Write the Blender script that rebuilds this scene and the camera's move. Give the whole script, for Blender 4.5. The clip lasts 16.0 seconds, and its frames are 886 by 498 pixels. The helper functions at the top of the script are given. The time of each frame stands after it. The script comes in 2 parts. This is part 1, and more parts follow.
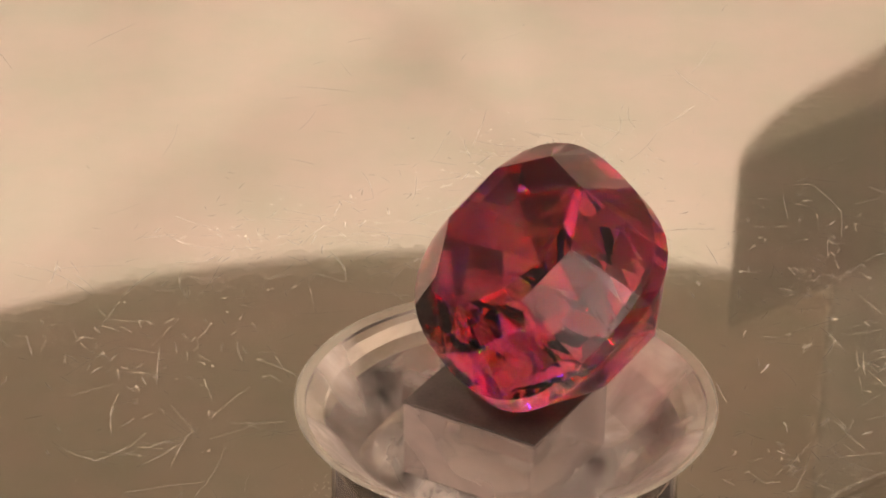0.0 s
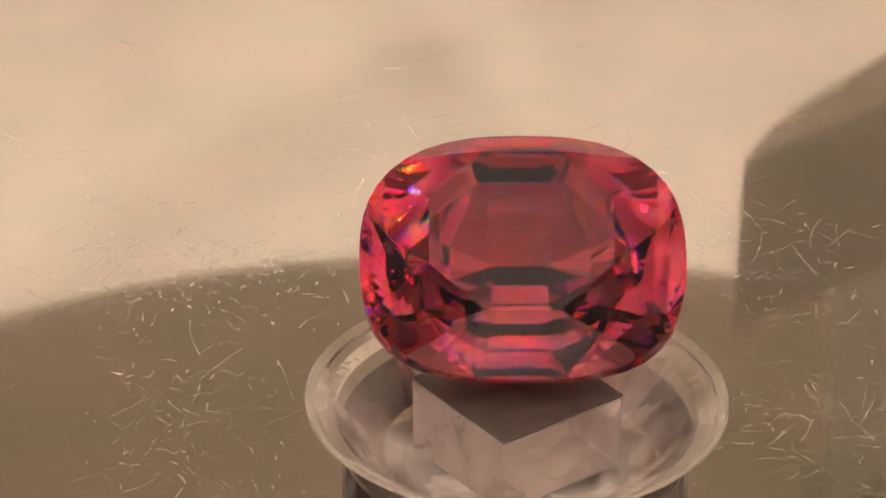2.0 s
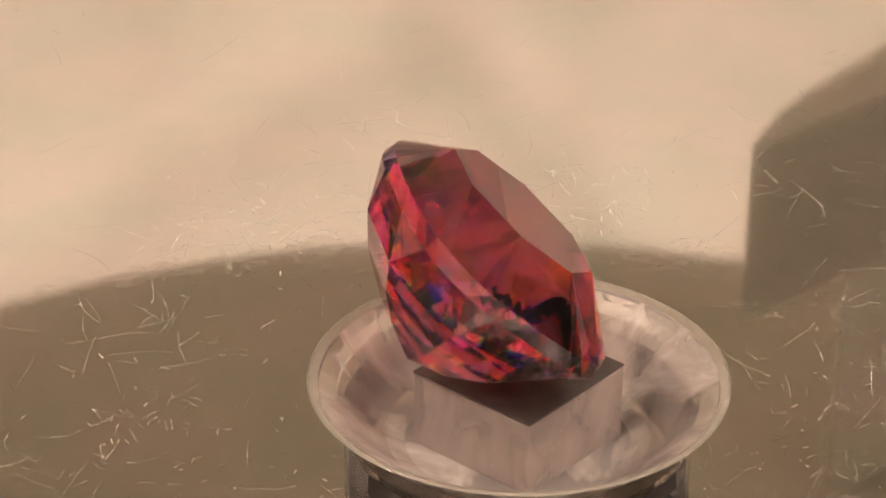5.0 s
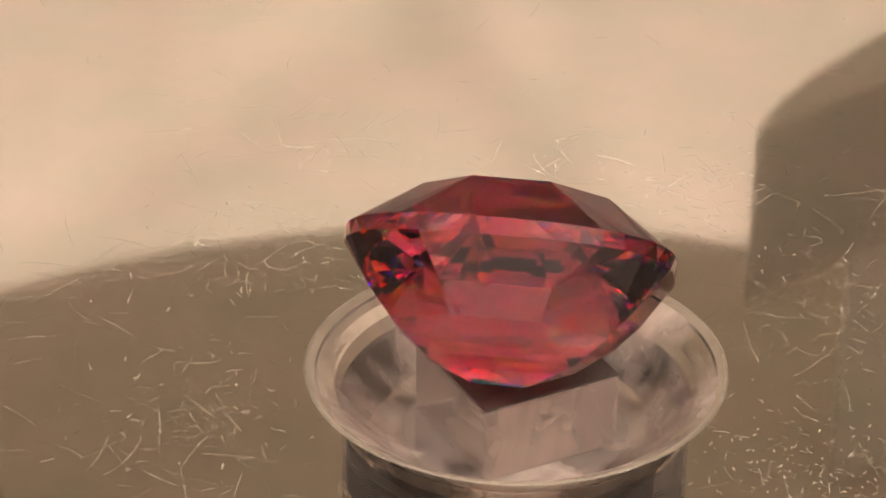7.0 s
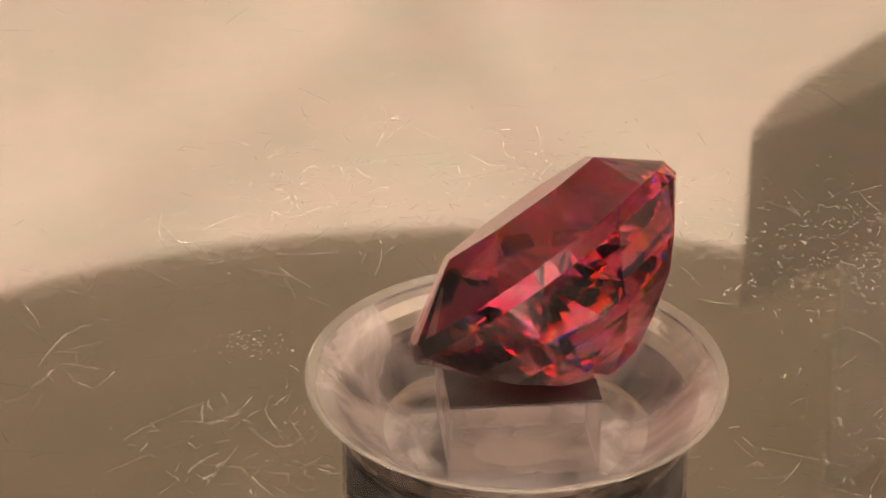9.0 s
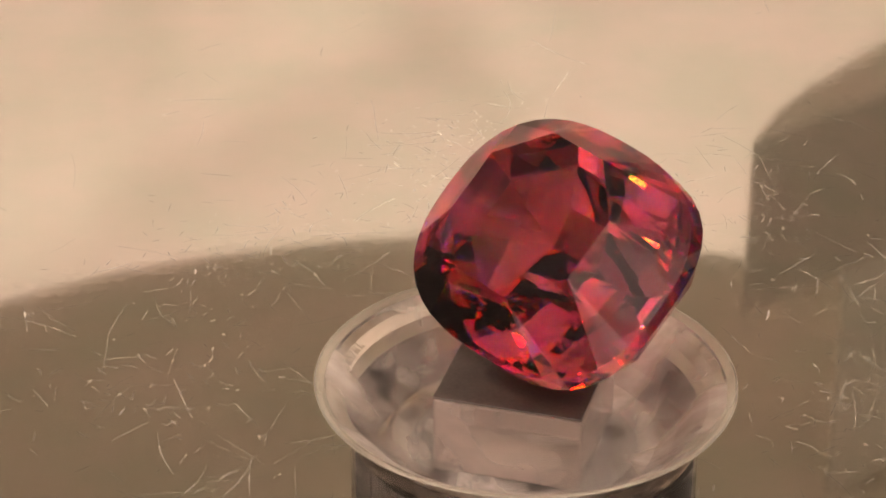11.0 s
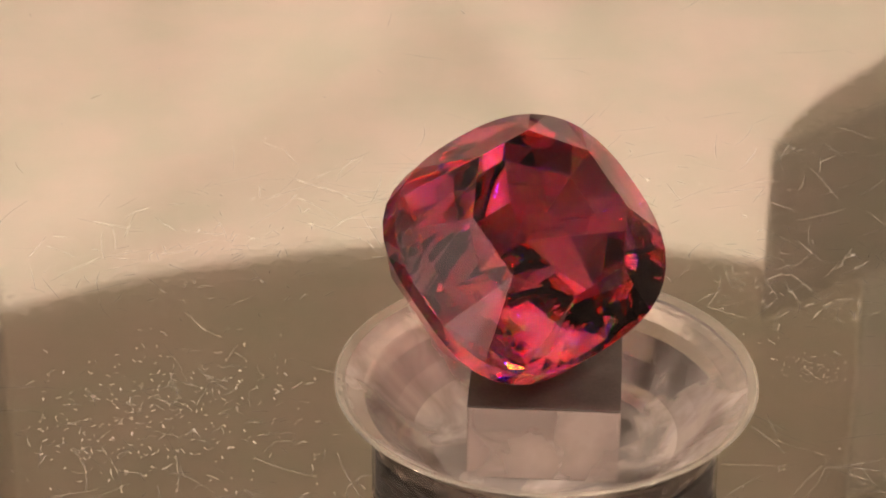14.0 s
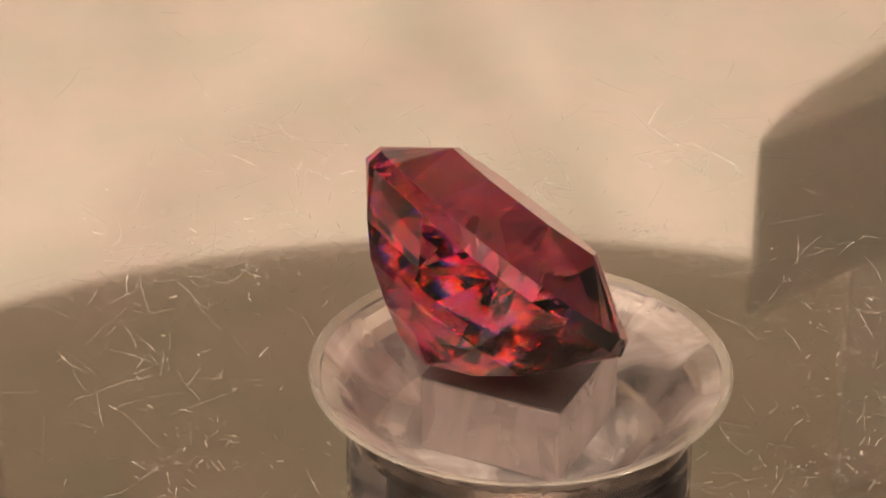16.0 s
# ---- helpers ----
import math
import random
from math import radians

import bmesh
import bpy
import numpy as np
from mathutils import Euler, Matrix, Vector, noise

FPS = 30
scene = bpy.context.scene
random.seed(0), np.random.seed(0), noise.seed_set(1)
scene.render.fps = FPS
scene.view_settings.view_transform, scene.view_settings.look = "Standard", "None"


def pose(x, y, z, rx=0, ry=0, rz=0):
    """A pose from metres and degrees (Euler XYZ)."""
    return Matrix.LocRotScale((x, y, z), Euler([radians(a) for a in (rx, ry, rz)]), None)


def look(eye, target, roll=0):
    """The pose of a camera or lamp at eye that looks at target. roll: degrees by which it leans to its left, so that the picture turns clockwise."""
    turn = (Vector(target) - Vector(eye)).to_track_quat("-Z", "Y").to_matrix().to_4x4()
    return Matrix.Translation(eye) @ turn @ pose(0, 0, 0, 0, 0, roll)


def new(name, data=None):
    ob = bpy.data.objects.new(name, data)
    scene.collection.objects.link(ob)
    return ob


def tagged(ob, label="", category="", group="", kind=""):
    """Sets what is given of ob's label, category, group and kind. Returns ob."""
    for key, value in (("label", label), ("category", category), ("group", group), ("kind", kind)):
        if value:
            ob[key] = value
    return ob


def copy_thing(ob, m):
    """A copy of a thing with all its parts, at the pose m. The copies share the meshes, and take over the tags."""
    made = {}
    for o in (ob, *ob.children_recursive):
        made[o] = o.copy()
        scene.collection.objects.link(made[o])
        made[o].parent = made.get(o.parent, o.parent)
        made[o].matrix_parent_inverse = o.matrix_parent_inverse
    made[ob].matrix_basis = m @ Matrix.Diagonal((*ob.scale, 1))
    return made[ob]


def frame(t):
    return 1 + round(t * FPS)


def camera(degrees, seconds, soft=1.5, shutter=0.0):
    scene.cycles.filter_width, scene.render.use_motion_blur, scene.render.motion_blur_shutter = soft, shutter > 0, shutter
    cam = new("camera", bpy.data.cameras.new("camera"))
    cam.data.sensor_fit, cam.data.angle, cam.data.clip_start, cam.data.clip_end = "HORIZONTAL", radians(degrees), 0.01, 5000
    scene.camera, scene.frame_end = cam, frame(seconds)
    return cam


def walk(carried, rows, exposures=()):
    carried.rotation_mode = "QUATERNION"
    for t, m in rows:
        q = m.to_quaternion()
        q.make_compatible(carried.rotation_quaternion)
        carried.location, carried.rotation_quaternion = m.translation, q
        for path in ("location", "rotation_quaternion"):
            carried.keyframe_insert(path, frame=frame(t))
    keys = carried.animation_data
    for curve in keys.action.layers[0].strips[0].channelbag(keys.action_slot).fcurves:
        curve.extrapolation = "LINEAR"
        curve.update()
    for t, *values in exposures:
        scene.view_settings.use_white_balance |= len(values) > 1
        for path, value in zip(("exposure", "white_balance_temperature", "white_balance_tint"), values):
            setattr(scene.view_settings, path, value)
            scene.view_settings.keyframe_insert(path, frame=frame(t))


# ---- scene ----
R = 0.0075            # radius of the stand's rim
RIM = 0.6 * R         # height of the rim above the plate
SPEED = math.degrees(0.596)   # degrees a second, counter-clockwise from above

# ---- camera ----
cam = camera(18.0, 16.0, soft=1.8)
walk(cam, [
    (0, look((0.00008, -0.08407, 0.05715), (-0.00228, 0.00000, 0.01038), 0.52)),
    (0.5, look((-0.00005, -0.08413, 0.05706), (-0.00243, 0.00000, 0.01036), 0.51)),
    (1, look((-0.00016, -0.08417, 0.05698), (-0.00257, 0.00000, 0.01035), 0.51)),
    (1.5, look((-0.00018, -0.08421, 0.05692), (-0.00262, 0.00000, 0.01031), 0.49)),
    (2, look((-0.00018, -0.08423, 0.05689), (-0.00266, 0.00000, 0.01025), 0.48)),
    (2.5, look((-0.00010, -0.08424, 0.05687), (-0.00265, 0.00000, 0.01019), 0.45)),
    (3, look((0.00003, -0.08427, 0.05682), (-0.00260, 0.00000, 0.01007), 0.43)),
    (3.5, look((0.00009, -0.08433, 0.05672), (-0.00260, 0.00000, 0.00991), 0.41)),
    (4, look((0.00009, -0.08439, 0.05662), (-0.00264, 0.00000, 0.00974), 0.39)),
    (6.5, look((0.00032, -0.08419, 0.05695), (-0.00267, -0.00000, 0.00917), 0.30)),
    (7, look((0.00041, -0.08420, 0.05693), (-0.00261, 0.00000, 0.00909), 0.29)),
    (7.5, look((0.00038, -0.08418, 0.05696), (-0.00264, 0.00000, 0.00909), 0.29)),
    (8, look((0.00026, -0.08415, 0.05702), (-0.00267, 0.00000, 0.00921), 0.32)),
    (8.5, look((0.00019, -0.08413, 0.05704), (-0.00265, -0.00000, 0.00932), 0.35)),
    (9, look((0.00015, -0.08413, 0.05704), (-0.00264, 0.00000, 0.00938), 0.37)),
    (11.5, look((-0.00026, -0.08424, 0.05687), (-0.00306, 0.00000, 0.00960), 0.37)),
    (12, look((-0.00032, -0.08429, 0.05678), (-0.00321, 0.00000, 0.00954), 0.33)),
    (12.5, look((-0.00030, -0.08432, 0.05674), (-0.00334, 0.00000, 0.00949), 0.29)),
    (13, look((-0.00026, -0.08431, 0.05675), (-0.00344, 0.00000, 0.00949), 0.23)),
    (13.5, look((-0.00024, -0.08429, 0.05679), (-0.00356, 0.00000, 0.00957), 0.18)),
    (14, look((-0.00023, -0.08432, 0.05673), (-0.00367, 0.00000, 0.00953), 0.14)),
    (14.5, look((-0.00018, -0.08442, 0.05658), (-0.00367, 0.00000, 0.00936), 0.12)),
    (15, look((-0.00003, -0.08445, 0.05652), (-0.00343, 0.00000, 0.00925), 0.16)),
    (15.5, look((0.00018, -0.08445, 0.05653), (-0.00306, -0.00000, 0.00918), 0.21)),
    (16, look((0.00034, -0.08445, 0.05652), (-0.00277, 0.00000, 0.00914), 0.26)),
], exposures=[(0, 0.0), (16, 0.0)])

# ---- world ----
world = bpy.data.worlds.new("room_dark")
scene.world = world
world.use_nodes = True
world.node_tree.nodes["Background"].inputs[0].default_value = (1.0, 0.8, 0.6, 1)
world.node_tree.nodes["Background"].inputs[1].default_value = 0.02
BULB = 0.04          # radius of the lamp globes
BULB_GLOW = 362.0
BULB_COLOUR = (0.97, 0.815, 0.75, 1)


# ---- materials ----
def material(name):
    m = bpy.data.materials.new(name)
    m.use_nodes = True
    t = m.node_tree
    return m, t, t.nodes["Principled BSDF"]


def node(t, kind, **values):
    n = t.nodes.new(kind)
    for key, value in values.items():
        n.inputs[key.replace("_", " ")].default_value = value
    return n


def coords(t, scale=1.0):
    c = t.nodes.new("ShaderNodeTexCoord")
    m = node(t, "ShaderNodeMapping", Scale=(scale, scale, scale))
    t.links.new(c.outputs["Object"], m.inputs["Vector"])
    return m.outputs["Vector"]


def matte(name, low, high, scale, rough=0.8, bump=0.1, fine=8.0, metal=0.0):
    """A mottled surface: two scales of noise between two colours, with fine relief."""
    m, t, b = material(name)
    v = coords(t)
    big = node(t, "ShaderNodeTexNoise", Scale=scale, Detail=4.0, Roughness=0.55)
    small = node(t, "ShaderNodeTexNoise", Scale=scale * fine, Detail=6.0, Roughness=0.6)
    t.links.new(v, big.inputs["Vector"])
    t.links.new(v, small.inputs["Vector"])
    mix = t.nodes.new("ShaderNodeMath")
    mix.operation = "MULTIPLY_ADD"
    mix.inputs[1].default_value = 0.35
    t.links.new(small.outputs["Fac"], mix.inputs[0])
    part_ = t.nodes.new("ShaderNodeMath")
    part_.operation = "MULTIPLY"
    part_.inputs[1].default_value = 0.65
    t.links.new(big.outputs["Fac"], part_.inputs[0])
    t.links.new(part_.outputs[0], mix.inputs[2])
    ramp = t.nodes.new("ShaderNodeValToRGB")
    ramp.color_ramp.elements[0].position, ramp.color_ramp.elements[1].position = 0.32, 0.68
    ramp.color_ramp.elements[0].color, ramp.color_ramp.elements[1].color = (*low, 1), (*high, 1)
    t.links.new(mix.outputs[0], ramp.inputs[0])
    t.links.new(ramp.outputs[0], b.inputs["Base Color"])
    b.inputs["Roughness"].default_value = rough
    b.inputs["Metallic"].default_value = metal
    if bump:
        n = node(t, "ShaderNodeBump", Strength=bump, Distance=0.001)
        t.links.new(small.outputs["Fac"], n.inputs["Height"])
        t.links.new(n.outputs[0], b.inputs["Normal"])
    return m


def gem_material():
    """Pinkish red stone: three narrow bands of light, each bent a little more than the last."""
    m, t, b = material("red_gemstone")
    t.nodes.remove(b)
    out = t.nodes["Material Output"]
    shaders = []
    for colour, ior in (((0.715, 0.0, 0.0, 1), 1.742), ((0.0, 0.268, 0.0, 1), 1.770), ((0.0, 0.0, 0.335, 1), 1.810)):
        shaders.append(node(t, "ShaderNodeBsdfRefraction", Color=colour, Roughness=0.0, IOR=ior))
    add = t.nodes.new("ShaderNodeAddShader")
    both = t.nodes.new("ShaderNodeAddShader")
    t.links.new(shaders[0].outputs[0], add.inputs[0])
    t.links.new(shaders[1].outputs[0], add.inputs[1])
    t.links.new(add.outputs[0], both.inputs[0])
    t.links.new(shaders[2].outputs[0], both.inputs[1])
    gloss = node(t, "ShaderNodeBsdfGlossy", Color=(1.0, 0.86, 0.88, 1), Roughness=0.0)
    edge = node(t, "ShaderNodeFresnel", IOR=1.77)
    mix = t.nodes.new("ShaderNodeMixShader")
    t.links.new(edge.outputs[0], mix.inputs[0])
    t.links.new(both.outputs[0], mix.inputs[1])
    t.links.new(gloss.outputs[0], mix.inputs[2])
    t.links.new(mix.outputs[0], out.inputs["Surface"])
    return m


def acrylic_material(name, low, high, stretch, tone=(0.78, 0.69, 0.66)):
    """Moulded acrylic: clear, with refracted light painted in as streaks whose strength runs from low to high."""
    m, t, b = material(name)
    c = t.nodes.new("ShaderNodeTexCoord")
    mp = node(t, "ShaderNodeMapping", Scale=stretch)
    t.links.new(c.outputs["Object"], mp.inputs["Vector"])
    streak_noise = node(t, "ShaderNodeTexNoise", Scale=300.0, Detail=4.0, Roughness=0.55, Distortion=0.6)
    t.links.new(mp.outputs[0], streak_noise.inputs["Vector"])
    b.inputs["Base Color"].default_value = (0.98, 0.93, 0.88, 1)
    b.inputs["Transmission Weight"].default_value = 1.0
    b.inputs["IOR"].default_value = 1.49
    b.inputs["Roughness"].default_value = 0.03
    light_streaks = node(t, "ShaderNodeBsdfPrincipled", Roughness=0.35)
    light_streaks.inputs["Base Color"].default_value = (*tone, 1)
    rng = t.nodes.new("ShaderNodeMapRange")
    rng.inputs["From Min"].default_value, rng.inputs["From Max"].default_value = 0.36, 0.64
    rng.inputs["To Min"].default_value, rng.inputs["To Max"].default_value = low, high
    t.links.new(streak_noise.outputs["Fac"], rng.inputs["Value"])
    mix = t.nodes.new("ShaderNodeMixShader")
    t.links.new(rng.outputs[0], mix.inputs[0])
    t.links.new(b.outputs[0], mix.inputs[1])
    t.links.new(light_streaks.outputs[0], mix.inputs[2])
    t.links.new(mix.outputs[0], t.nodes["Material Output"].inputs["Surface"])
    n = node(t, "ShaderNodeBump", Strength=0.15, Distance=0.0004)
    t.links.new(streak_noise.outputs["Fac"], n.inputs["Height"])
    t.links.new(n.outputs[0], b.inputs["Normal"])
    return m


def plate_material():
    m, t, b = material("worn_mirror_metal")
    v = coords(t, 1.0)
    mott = node(t, "ShaderNodeTexNoise", Scale=170.0, Detail=4.0, Roughness=0.55)
    t.links.new(v, mott.inputs["Vector"])
    ramp = t.nodes.new("ShaderNodeValToRGB")
    e = ramp.color_ramp.elements
    e[0].position, e[0].color = 0.36, (0.65, 0.665, 0.595, 1)
    e[1].position, e[1].color = 0.64, (0.735, 0.685, 0.64, 1)
    t.links.new(mott.outputs["Fac"], ramp.inputs[0])
    t.links.new(ramp.outputs[0], b.inputs["Base Color"])
    b.inputs["Metallic"].default_value = 1.0
    wear = node(t, "ShaderNodeTexNoise", Scale=900.0, Detail=6.0, Roughness=0.7)
    t.links.new(v, wear.inputs["Vector"])
    rr = t.nodes.new("ShaderNodeMapRange")
    rr.inputs["To Min"].default_value, rr.inputs["To Max"].default_value = 0.02, 0.042
    t.links.new(wear.outputs["Fac"], rr.inputs["Value"])
    scuff = node(t, "ShaderNodeTexNoise", Scale=2200.0, Detail=6.0, Roughness=0.75, Distortion=0.4)
    t.links.new(v, scuff.inputs["Vector"])
    sc = t.nodes.new("ShaderNodeMapRange")
    sc.inputs["From Min"].default_value, sc.inputs["From Max"].default_value = 0.45, 0.80
    sc.inputs["To Min"].default_value, sc.inputs["To Max"].default_value = 0.0, 0.06
    t.links.new(scuff.outputs["Fac"], sc.inputs["Value"])
    total = t.nodes.new("ShaderNodeMath")
    total.operation = "ADD"
    t.links.new(rr.outputs[0], total.inputs[0])
    t.links.new(sc.outputs[0], total.inputs[1])
    t.links.new(total.outputs[0], b.inputs["Roughness"])
    return m


def scratch_material(name, colour, clear):
    """Fine scratches: the mirror shows through them, and they scatter a little light of their own."""
    m, t, b = material(name)
    t.nodes.remove(b)
    see = node(t, "ShaderNodeBsdfTransparent", Color=(clear, clear, clear, 1))
    scatter = node(t, "ShaderNodeBsdfDiffuse", Color=(*colour, 1))
    vary = node(t, "ShaderNodeTexNoise", Scale=1500.0, Detail=3.0)
    t.links.new(coords(t), vary.inputs["Vector"])
    ramp = t.nodes.new("ShaderNodeValToRGB")
    ramp.color_ramp.elements[0].position, ramp.color_ramp.elements[1].position = 0.3, 0.7
    ramp.color_ramp.elements[0].color = (*[c * 0.25 for c in colour], 1)
    ramp.color_ramp.elements[1].color = (*colour, 1)
    t.links.new(vary.outputs["Fac"], ramp.inputs[0])
    t.links.new(ramp.outputs[0], scatter.inputs["Color"])
    add = t.nodes.new("ShaderNodeAddShader")
    t.links.new(see.outputs[0], add.inputs[0])
    t.links.new(scatter.outputs[0], add.inputs[1])
    t.links.new(add.outputs[0], t.nodes["Material Output"].inputs["Surface"])
    return m


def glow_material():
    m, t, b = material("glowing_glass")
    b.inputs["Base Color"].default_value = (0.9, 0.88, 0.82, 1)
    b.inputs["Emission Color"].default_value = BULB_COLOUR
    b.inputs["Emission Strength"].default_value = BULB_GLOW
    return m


GEM = gem_material()
ACRYLIC = acrylic_material("streaked_acrylic", 0.06, 0.54, (1.0, 1.0, 0.14), (0.78, 0.675, 0.575))
RIM_ACRYLIC = acrylic_material("rim_acrylic", 0.16, 0.34, (0.5, 0.5, 0.5), (0.70, 0.64, 0.50))
PILLAR_ACRYLIC = acrylic_material("pillar_acrylic", 0.20, 0.48, (0.5, 0.5, 0.5), (0.62, 0.48, 0.41))
BODY_ACRYLIC = acrylic_material("smoky_acrylic", 0.0, 0.14, (1.1, 1.1, 0.3), (0.30, 0.24, 0.2))
BODY_ACRYLIC.node_tree.nodes["Principled BSDF"].inputs["Base Color"].default_value = (0.76, 0.66, 0.59, 1)
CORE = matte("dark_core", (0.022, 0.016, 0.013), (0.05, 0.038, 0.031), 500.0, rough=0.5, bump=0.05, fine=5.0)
WAX = acrylic_material("clear_wax", 0.0, 0.02, (1.0, 1.0, 1.0))
PLATE = plate_material()
SCRATCH = scratch_material("scratched_metal", (0.37, 0.344, 0.292), 0.78)
GRIT = matte("pale_grit", (0.36, 0.33, 0.28), (0.72, 0.66, 0.58), 2500.0, rough=0.5, bump=0.0, metal=0.2)
BACKDROP = matte("cream_paper", (0.74, 0.655, 0.545), (0.80, 0.725, 0.62), 5.0, rough=0.9, bump=0.05, fine=12.0)
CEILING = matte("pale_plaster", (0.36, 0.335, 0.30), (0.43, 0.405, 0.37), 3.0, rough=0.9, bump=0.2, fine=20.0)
BOUNCE_WHITE = matte("white_plaster", (0.66, 0.63, 0.58), (0.74, 0.71, 0.66), 3.0, rough=0.9, bump=0.2, fine=20.0)
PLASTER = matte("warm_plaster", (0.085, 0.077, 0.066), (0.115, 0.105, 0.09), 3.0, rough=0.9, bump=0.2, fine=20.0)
WOOD = matte("table_wood", (0.32, 0.275, 0.215), (0.41, 0.36, 0.29), 6.0, rough=0.5, bump=0.1, fine=9.0)
GREY = matte("taupe_plastic", (0.655, 0.61, 0.535), (0.715, 0.67, 0.59), 14.0, rough=0.6, bump=0.05)
# paler copy of the taupe: light on it is put into the colour
LIT_TAUPE = matte("lit_taupe_plastic", (0.80, 0.77, 0.70), (0.85, 0.82, 0.75), 14.0, rough=0.6, bump=0.05)
DARK_REFLECTION = matte("dark_reflection_top", (0.035, 0.026, 0.021), (0.085, 0.066, 0.054), 900.0, rough=0.30, bump=0.02)
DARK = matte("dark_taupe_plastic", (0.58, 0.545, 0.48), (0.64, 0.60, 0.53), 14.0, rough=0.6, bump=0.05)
BLACK = matte("black_plastic", (0.03, 0.03, 0.03), (0.05, 0.05, 0.05), 30.0, rough=0.5, bump=0.05)
GLOW = glow_material()


# ---- mesh helpers ----
def part(name, bm, mat, parent=None, label="", smooth=False):
    me = bpy.data.meshes.new(name)
    bmesh.ops.recalc_face_normals(bm, faces=bm.faces[:])
    bm.to_mesh(me)
    bm.free()
    for f in me.polygons:
        f.use_smooth = smooth
    me.materials.append(mat)
    ob = new(name, me)
    if parent:
        ob.parent = parent
    if label:
        ob["label"] = label
    return ob


def box(x0, x1, y0, y1, z0, z1, bevel=0.0):
    bm = bmesh.new()
    bmesh.ops.create_cube(bm, size=1.0)
    for v in bm.verts:
        v.co = Vector(((x0, x1)[v.co.x > 0], (y0, y1)[v.co.y > 0], (z0, z1)[v.co.z > 0]))
    if bevel:
        bmesh.ops.bevel(bm, geom=bm.edges[:], offset=bevel, segments=3, profile=0.5, affect="EDGES")
    return bm


def prism(points, z0, z1, bevel=0.0):
    bm = bmesh.new()
    low = [bm.verts.new((x, y, z0)) for x, y in points]
    high = [bm.verts.new((x, y, z1)) for x, y in points]
    bm.faces.new(low[::-1])
    bm.faces.new(high)
    n = len(points)
    for i in range(n):
        bm.faces.new((low[i], low[(i + 1) % n], high[(i + 1) % n], high[i]))
    if bevel:
        bmesh.ops.bevel(bm, geom=bm.edges[:], offset=bevel, segments=3, profile=0.5, affect="EDGES")
    return bm


def lathe(profile, steps=96):
    """A closed solid turned about z; the profile runs from the axis to the axis."""
    bm = bmesh.new()
    rings = []
    for r, z in profile:
        if r < 1e-9:
            rings.append([bm.verts.new((0, 0, z))])
        else:
            rings.append([bm.verts.new((r * math.cos(2 * math.pi * k / steps), r * math.sin(2 * math.pi * k / steps), z)) for k in range(steps)])
    for a, b in zip(rings, rings[1:]):
        for k in range(steps):
            j = (k + 1) % steps
            if len(a) == 1:
                bm.faces.new((a[0], b[k], b[j]))
            elif len(b) == 1:
                bm.faces.new((a[k], b[0], a[j]))
            else:
                bm.faces.new((a[k], b[k], b[j], a[j]))
    return bm


# ---- the room ----
def build_room():
    w, t = 1.6, 0.1
    # unseen room; wall and ceiling tones are set to brighten and darken the stone
    rooms = [
        ("floor", box(-w, w, -2.2, 0.75, -0.88, -0.78), WOOD, "pale wooden floor of the room"),
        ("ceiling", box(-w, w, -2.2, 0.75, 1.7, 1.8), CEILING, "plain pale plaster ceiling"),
        ("wall_south", box(-w, w, -2.3, -2.2, -0.78, 1.7), BOUNCE_WHITE, "plain unseen plaster wall, white to brighten the stone"),
        ("wall_north", box(-w, w, 0.75, 0.85, -0.78, 1.7), PLASTER, "plain unseen plaster wall, dark taupe to deepen the stone"),
        ("wall_west", box(-w - t, -w, -2.2, 0.75, -0.78, 1.7), PLASTER, "plain unseen plaster wall, dark taupe to deepen the stone"),
        ("wall_east", box(w, w + t, -2.2, 0.75, -0.78, 1.7), PLASTER, "plain unseen plaster wall, dark taupe to deepen the stone"),
    ]
    for name, bm, mat, label in rooms:
        tagged(part(name, bm, mat), label, name.split("_")[0], kind="structure")


def build_backdrop():
    """A hung sheet of cream paper with long soft folds."""
    bm = bmesh.new()
    nx, nz = 190, 140

    def shadow_crease(x, z, p, q, depth, width):
        d, e = Vector(q) - Vector(p), Vector((x, z)) - Vector(p)
        off = (d.x * e.y - d.y * e.x) / d.length
        return depth * math.exp(-(off / width) ** 2)

    grid = []
    for i in range(nx + 1):
        col = []
        for j in range(nz + 1):
            x, z = -0.38 + 0.76 * i / nx, -0.029 + 0.56 * j / nz
            fold = 0.012 * noise.noise((x * 4 + z * 3, z * 2.5, 1.7)) + 0.0015 * noise.noise((x * 22, z * 16, 4.0))
            # soft diagonal shadow bands are put into the shape as two creases
            fold += shadow_crease(x, z, (-0.036, 0.282), (-0.131, 0.345), 0.005, 0.018)
            fold += shadow_crease(x, z, (-0.017, 0.289), (0.021, 0.339), 0.0045, 0.015)
            col.append(bm.verts.new((x, 0.655 + fold, z)))
        grid.append(col)
    for i in range(nx):
        for j in range(nz):
            bm.faces.new((grid[i][j], grid[i + 1][j], grid[i + 1][j + 1], grid[i][j + 1]))
    ob = part("backdrop", bm, BACKDROP, smooth=True)
    solid = ob.modifiers.new("thickness", "SOLIDIFY")
    solid.thickness = 0.0015
    tagged(ob, "cream paper backdrop sheet hung with soft folds", "backdrop", kind="structure")


def build_table():
    table = tagged(new("table"), "pale wooden work table under the turntable", "table")
    part("tabletop", box(-0.8, 0.8, -0.5, 0.7, -0.06, -0.03, 0.003), WOOD, table)
    for x in (-0.74, 0.74):
        for y in (-0.44, 0.64):
            part("leg", box(x - 0.03, x + 0.03, y - 0.03, y + 0.03, -0.78, -0.0605, 0.003), WOOD, table)


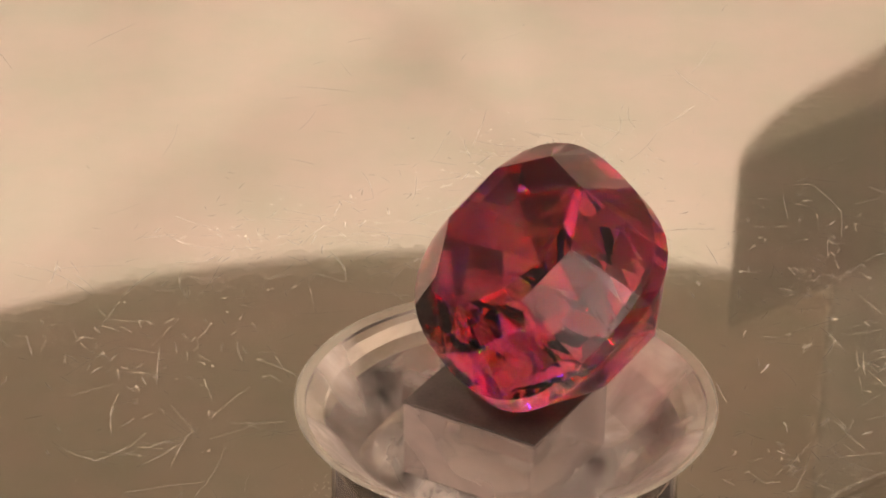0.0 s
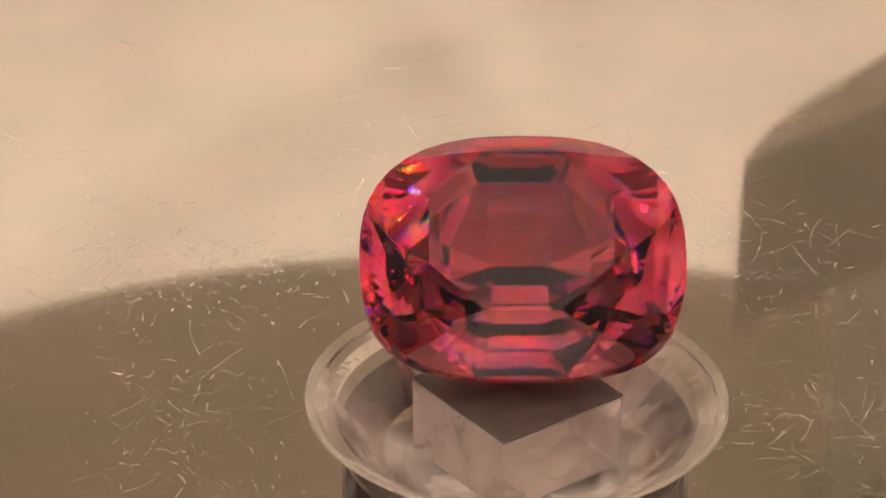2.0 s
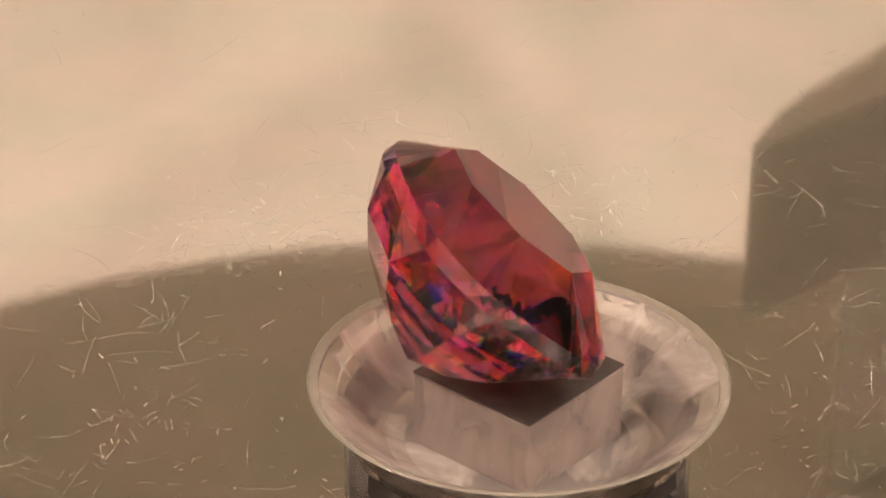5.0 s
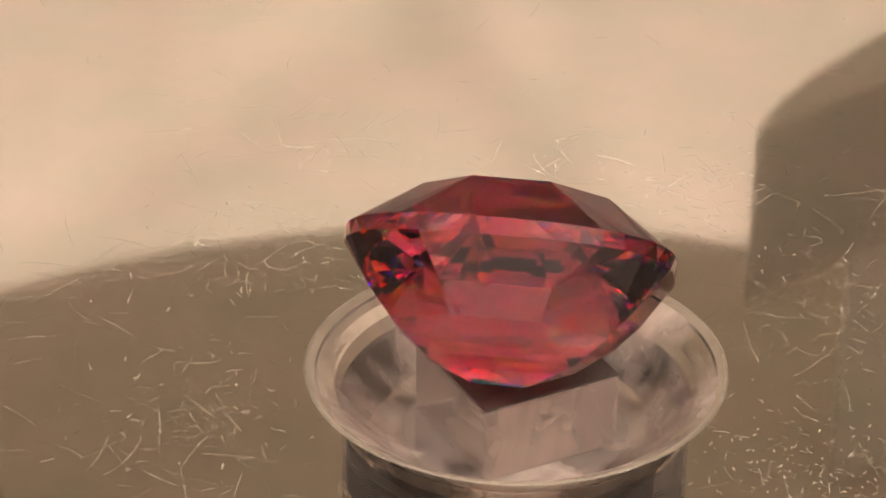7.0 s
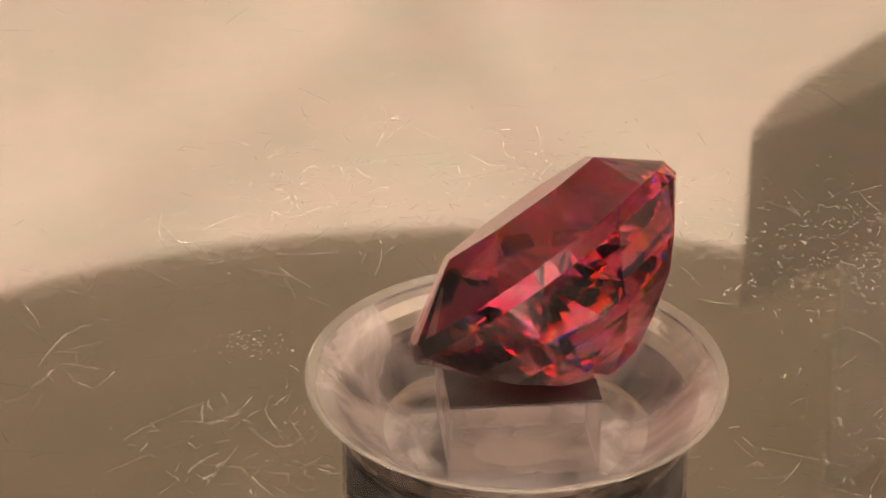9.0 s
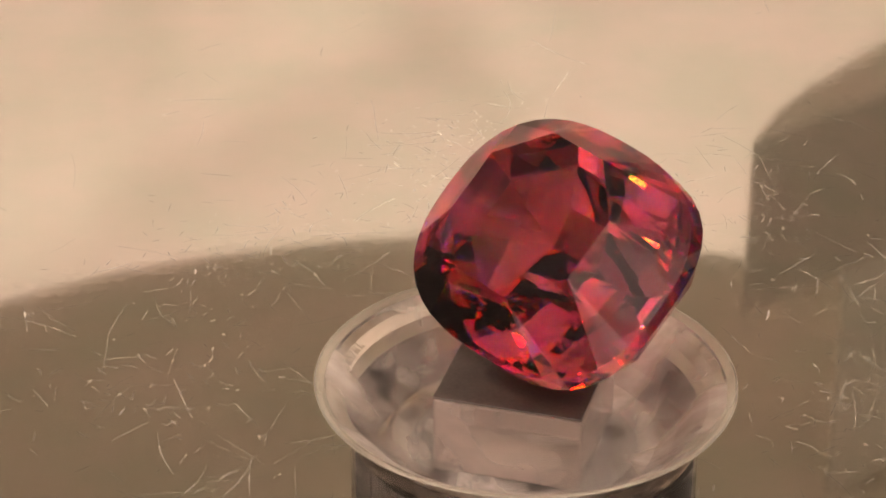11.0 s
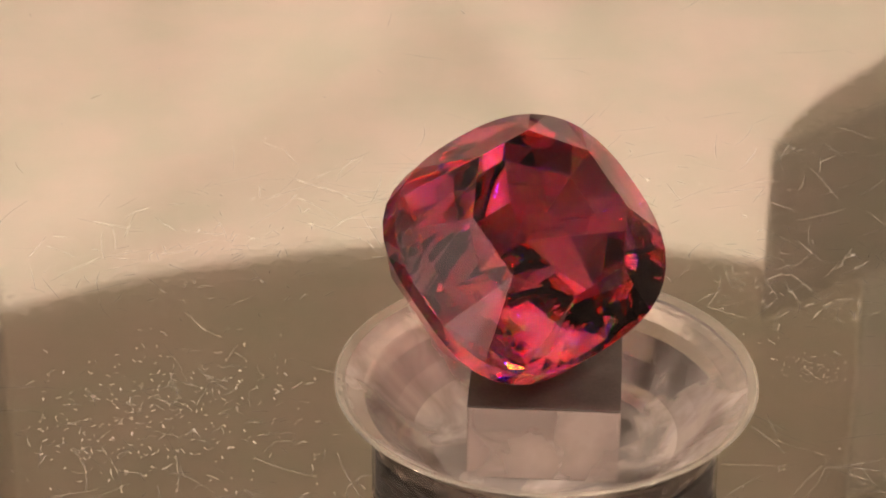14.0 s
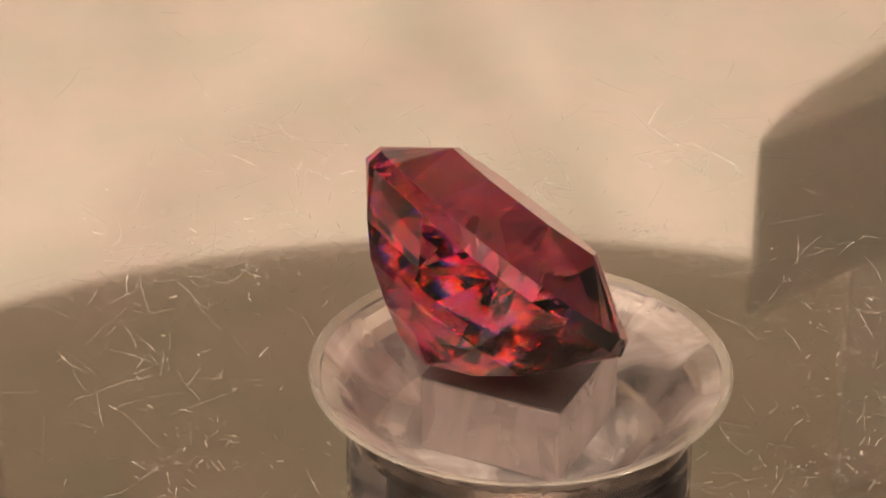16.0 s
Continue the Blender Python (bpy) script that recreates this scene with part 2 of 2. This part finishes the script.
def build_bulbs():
    """Unseen round bulbs on short ceiling cords, added as the room's light and for glints."""
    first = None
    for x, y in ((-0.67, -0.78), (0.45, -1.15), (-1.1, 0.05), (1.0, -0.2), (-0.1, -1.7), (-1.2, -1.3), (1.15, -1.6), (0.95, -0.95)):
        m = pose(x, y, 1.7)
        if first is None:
            first = tagged(new("added_ceiling_lamp"), "added lit warm globe lamp, out of view, on a short black ceiling cord", "lamp", "room lamps")
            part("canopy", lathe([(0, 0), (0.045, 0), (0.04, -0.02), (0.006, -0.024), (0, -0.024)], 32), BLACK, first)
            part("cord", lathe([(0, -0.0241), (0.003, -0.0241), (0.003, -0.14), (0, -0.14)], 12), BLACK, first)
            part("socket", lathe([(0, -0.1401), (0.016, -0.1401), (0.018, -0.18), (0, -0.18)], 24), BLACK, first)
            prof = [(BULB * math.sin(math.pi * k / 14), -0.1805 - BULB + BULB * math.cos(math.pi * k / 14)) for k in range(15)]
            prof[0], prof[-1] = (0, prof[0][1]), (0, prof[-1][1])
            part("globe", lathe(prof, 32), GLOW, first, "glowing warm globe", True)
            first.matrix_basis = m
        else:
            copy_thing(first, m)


def build_overhead_lamp():
    """An unlit round lamp head over the turntable, hung from the ceiling, with two housings below its rim."""
    lamp = tagged(new("overhead_lamp"), "unlit taupe round lamp head hung above the turntable", "lamp")
    lamp.location = (-0.0032, 0.3008, 0.275)
    r = 0.215
    part("lamp_head", lathe([(0, 0), (r - 0.003, 0), (r, 0.003), (r, 0.03), (r - 0.006, 0.036), (0.05, 0.05), (0, 0.05)], 160), GREY, lamp)
    part("stem", lathe([(0, 0.0501), (0.008, 0.0501), (0.008, 1.40), (0.05, 1.41), (0.05, 1.4245), (0, 1.4245)], 32), BLACK, lamp)
    # housing with a bevelled near corner, its underside coloured paler as if lit
    a, b, c, d, e = (41.9, 382.0), (140.0, 467.0), (48.6, 396.5), (54.4, 406.0), (128.0, 502.0)
    shift = lambda q: ((q[0] / 1000 + 0.0032), q[1] / 1000 - 0.3008)
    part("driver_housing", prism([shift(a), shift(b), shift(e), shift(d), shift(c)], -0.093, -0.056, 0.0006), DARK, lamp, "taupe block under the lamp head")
    # added filler hiding the backdrop behind; paler to match the lamp head's brightness
    part("gap_filler", prism([shift(q) for q in ((64.0, 402.5), b, e, (66.0, 420.0))], -0.0559, -0.0005, 0.0006), LIT_TAUPE, lamp, "added filler between block and lamp head, paler to match its brightness")
    part("lit_tone_underside", prism([shift(a), shift(b), shift(e), shift(d), shift(c)], -0.094, -0.0931), LIT_TAUPE, lamp, "flat underside of the block, coloured paler as if lit")
    part("bracket", prism([shift(q) for q in ((-100.6, 361.0), (-100.6, 340.0), (-125.0, 340.0), (-125.0, 361.0))], -0.094, -0.0005, 0.001), DARK, lamp, "taupe bracket under the lamp head")


# ---- the turntable ----
def build_turntable():
    y = 1.236 * R
    base = tagged(new("turntable"), "scratched mirror metal turntable turning on a black base", "turntable")
    base.location = (0, y, -0.03)
    part("motor_housing", lathe([(0, 0), (0.054, 0), (0.056, 0.002), (0.055, 0.022), (0.052, 0.025), (0, 0.025)], 96), BLACK, base)
    plate = part("plate", lathe([(0, -0.0049), (0.0615, -0.0049), (0.062, -0.0044), (0.062, -0.0005), (0.0615, 0), (0, 0)], 160), PLATE, base, "scratched mirror metal plate")
    plate.location = (0, 0, 0.03)
    rnd = random.Random(7)
    bm = bmesh.new()

    def ribbon(x, y, heading, length, width, curl):
        n = max(3, int(length / 0.00025))
        left, right = [], []
        for k in range(n + 1):
            s = k / n
            wd = width * (0.25 + 0.75 * math.sin(math.pi * (0.08 + 0.84 * s))) * rnd.uniform(0.6, 1.2) / 2
            nx, ny = -math.sin(heading), math.cos(heading)
            left.append(bm.verts.new((x + nx * wd, y + ny * wd, 0.000012)))
            right.append(bm.verts.new((x - nx * wd, y - ny * wd, 0.000012)))
            x += math.cos(heading) * length / n
            y += math.sin(heading) * length / n
            heading += curl / n + rnd.gauss(0, 0.022)
        for k in range(n):
            bm.faces.new((left[k], left[k + 1], right[k + 1], right[k]))

    for _ in range(280):
        r, a = R * rnd.uniform(0.4, 6.4), rnd.uniform(0, 2 * math.pi)
        ribbon(r * math.cos(a), r * math.sin(a), rnd.uniform(0, 2 * math.pi), rnd.choice((0.0006, 0.001, 0.0016, 0.003)) * rnd.uniform(0.6, 1.4),
               rnd.uniform(0.000012, 0.000036), rnd.gauss(0, 0.28))

    def patch(a0, r0, spread, count, length, width):
        for _ in range(count):
            x = R * (r0 * math.cos(a0) + rnd.gauss(0, spread * 0.5))
            y = R * (r0 * math.sin(a0) + rnd.gauss(0, spread * 0.5))
            ribbon(x, y, rnd.uniform(0, 6.28), rnd.uniform(*length), rnd.uniform(*width), rnd.gauss(0, 0.35))

    # tangles of long fine scratches
    for a0, r0, spread, count in ((5.88, 1.94, 0.75, 48), (4.81, 1.42, 0.5, 42), (2.18, 1.77, 0.7, 34), (2.96, 2.31, 0.7, 34), (3.6, 1.8, 0.5, 26), (0.7, 2.6, 0.7, 30),
                                   (1.5, 2.2, 0.9, 40), (5.2, 2.4, 0.8, 36), (4.2, 2.5, 0.8, 36), (0.1, 2.0, 0.6, 34)):
        patch(a0, r0, spread, count, (0.0006, 0.0032), (0.000012, 0.00004))
    # scuffed areas of many short fine marks
    for a0, r0, spread, count in ((5.7, 1.8, 0.7, 120), (4.7, 1.55, 0.7, 110), (2.3, 1.8, 0.7, 120), (3.1, 1.9, 0.75, 120), (0.6, 1.95, 0.75, 110), (1.45, 1.9, 0.8, 120)):
        patch(a0, r0, spread, count, (0.0002, 0.0008), (0.000016, 0.000055))
    ob = part("scratch_wear", bm, SCRATCH, plate, "fine pale scratches")
    ob["kind"] = "stuff"
    bm = bmesh.new()
    patch(1.40, 1.90, 0.66, 240, (0.00004, 0.00028), (0.000014, 0.00005))
    patch(1.50, 2.35, 0.55, 130, (0.00005, 0.00022), (0.00002, 0.00005))
    patch(4.12, 1.40, 0.20, 90, (0.00003, 0.0001), (0.00002, 0.00006))
    patch(2.40, 1.85, 0.5, 60, (0.00004, 0.00016), (0.000015, 0.00004))
    for _ in range(190):
        r, a = R * rnd.uniform(0.8, 5.0), rnd.uniform(0, 2 * math.pi)
        ribbon(r * math.cos(a), r * math.sin(a), rnd.uniform(0, 6.28), rnd.uniform(0.00003, 0.00012), rnd.uniform(0.00002, 0.00006), 0)
    # one short bright lint fibre
    ribbon(1.32 * R * math.cos(0.0), 1.32 * R * math.sin(0.0), 1.0, 0.0008, 0.00007, 0.3)
    ob = part("grit_wear", bm, GRIT, plate, "pale grit specks and lint")
    ob["kind"] = "stuff"
    return plate


def build_stand():
    stand = tagged(new("gem_stand"), "clear acrylic stand with a round dish and square pillar", "display stand")
    stand.location = (0, 0, RIM)
    k = R
    # a smoky round body with a dark square core, and a light-streaked bowl let in
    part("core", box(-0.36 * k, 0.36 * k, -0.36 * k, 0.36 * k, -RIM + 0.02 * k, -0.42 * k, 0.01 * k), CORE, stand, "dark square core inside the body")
    body = [(0, -0.596), (0.80, -0.596), (0.83, -0.57), (0.83, -0.165), (0.826, -0.171), (0.755, -0.268), (0.665, -0.352), (0.55, -0.402), (0, -0.404)]
    part("body", lathe([(r * k, z * k) for r, z in body], 220), BODY_ACRYLIC, stand, "smoky clear round body")
    # dark disc added so that the clear bowl's floor looks dark
    part("floor_disc", lathe([(0, -0.397 * k), (0.545 * k, -0.397 * k), (0.545 * k, -0.390 * k), (0, -0.390 * k)], 64), CORE, stand, "dark round disc added under the bowl to darken its floor")
    bowl = [(0, -0.384), (0.55, -0.382), (0.648, -0.336), (0.735, -0.25), (0.815, -0.155), (0.86, -0.10), (0.95, -0.045), (0.95, -0.022),
            (0.905, -0.052), (0.865, -0.083), (0.80, -0.145), (0.72, -0.235), (0.63, -0.315), (0.54, -0.355), (0, -0.36)]
    part("bowl", lathe([(r * k, z * k) for r, z in bowl], 220), ACRYLIC, stand)
    lip = [(0.9515, -0.021), (0.987, -0.004), (0.994, -0.004), (1.0, -0.008), (0.998, -0.016), (0.97, -0.036), (0.9515, -0.045), (0.9515, -0.021)]
    part("rim", lathe([(r * k, z * k) for r, z in lip], 220), RIM_ACRYLIC, stand, "clear bevelled rim")
    h, top = 0.355 * k, PILLAR_TOP * k
    part("pillar", box(-h, h, -h, h, -0.358 * k, top - 0.012 * k, 0.015 * k), PILLAR_ACRYLIC, stand)
    # added dark slab; its colour stands in for the clear top's dark reflection
    part("reflection_slab", box(-h, h, -h, h, top - 0.0115 * k, top, 0.003 * k), DARK_REFLECTION, stand, "thin slab coloured for the dark reflection on the pillar top")
    pad = [(0, 0.0005), (0.075, 0.0005), (0.08, 0.01), (0.06, WAX_TOP - PILLAR_TOP), (0, WAX_TOP - PILLAR_TOP)]
    part("wax_pad", lathe([(r * k, z * k) for r, z in pad], 24), WAX, stand, "small clear wax pad under the stone").location = (WAX_AT[0] * k, WAX_AT[1] * k, top)
    return stand


PILLAR_TOP, WAX_TOP, WAX_AT = 0.04, 0.088, (-0.08, 0.08)


def build_gem():
    """A cushion-cut stone, table up in its own space, girdle at z = 0."""
    lx, wy, n, pav, cr, thick = 0.7587 * R, 0.5961 * R, 2.6, 0.647 * R, 0.218 * R, 0.078 * R

    def ring(count, offset, sx, sy, z, power=n, dx=0.0, dy=0.0):
        pts = []
        for k in range(count):
            a = 2 * math.pi * (k + offset) / count
            c, s = math.cos(a), math.sin(a)
            r = (abs(c) ** power + abs(s) ** power) ** (-1 / power)
            pts.append((sx * lx * r * c + dx * R, sy * wy * r * s + dy * R, z))
        return pts

    # girdle, then the crown of table and kites, then three steps of the pavilion down to a short keel
    pts = ring(48, 0.5, 1, 1, 0.0) + ring(48, 0.5, 0.99, 0.99, -thick, 3.0)
    pts += ring(8, 0.5, 0.578, 0.67, cr, n, -0.013, 0.052) + ring(8, 0, 0.758, 0.776, cr * 0.531, n, -0.007, 0.026)
    pts += ring(8, 0.5, 0.825, 0.88, -0.28 * R, n, -0.002, 0.009) + ring(8, 0.5, 0.67, 0.675, -0.413 * R, n, -0.004, 0.018)
    pts += ring(8, 0.5, 0.455, 0.343, -0.548 * R, n, -0.006, 0.028)
    pts += [(-0.13 * R, 0.037 * R, -pav), (0.114 * R, 0.037 * R, -pav)]
    bm = bmesh.new()
    for q in pts:
        bm.verts.new(q)
    hull = bmesh.ops.convex_hull(bm, input=bm.verts[:])
    loose = [v for v in bm.verts if not v.link_faces]
    bmesh.ops.delete(bm, geom=loose, context="VERTS")
    bmesh.ops.dissolve_limit(bm, angle_limit=radians(1.2), verts=bm.verts[:], edges=bm.edges[:])
    bmesh.ops.recalc_face_normals(bm, faces=bm.faces[:])
    gem = tagged(new("gemstone"), "faceted cushion-cut pinkish red gemstone tilted on its stand", "gemstone")
    bands = {"table_facet": [], "crown": [], "girdle": [], "pavilion": []}
    for f in bm.faces:
        z = [v.co.z for v in f.verts]
        name = "table_facet" if min(z) > cr - 1e-6 else "crown" if max(z) > 1e-6 else "girdle" if min(z) > -thick - 1e-6 else "pavilion"
        bands[name].append([v.co.copy() for v in f.verts])
    bm.free()
    for name, faces in bands.items():
        place, polys = {}, []
        for f in faces:
            polys.append([place.setdefault(tuple(c), len(place)) for c in f])
        me = bpy.data.meshes.new(name)
        me.from_pydata(list(place), [], polys)
        me.materials.append(GEM)
        ob = new(name, me)
        ob.parent = gem
    return gem


build_room()
build_backdrop()
build_table()
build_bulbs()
build_overhead_lamp()
plate = build_turntable()
stand = build_stand()
gem = build_gem()


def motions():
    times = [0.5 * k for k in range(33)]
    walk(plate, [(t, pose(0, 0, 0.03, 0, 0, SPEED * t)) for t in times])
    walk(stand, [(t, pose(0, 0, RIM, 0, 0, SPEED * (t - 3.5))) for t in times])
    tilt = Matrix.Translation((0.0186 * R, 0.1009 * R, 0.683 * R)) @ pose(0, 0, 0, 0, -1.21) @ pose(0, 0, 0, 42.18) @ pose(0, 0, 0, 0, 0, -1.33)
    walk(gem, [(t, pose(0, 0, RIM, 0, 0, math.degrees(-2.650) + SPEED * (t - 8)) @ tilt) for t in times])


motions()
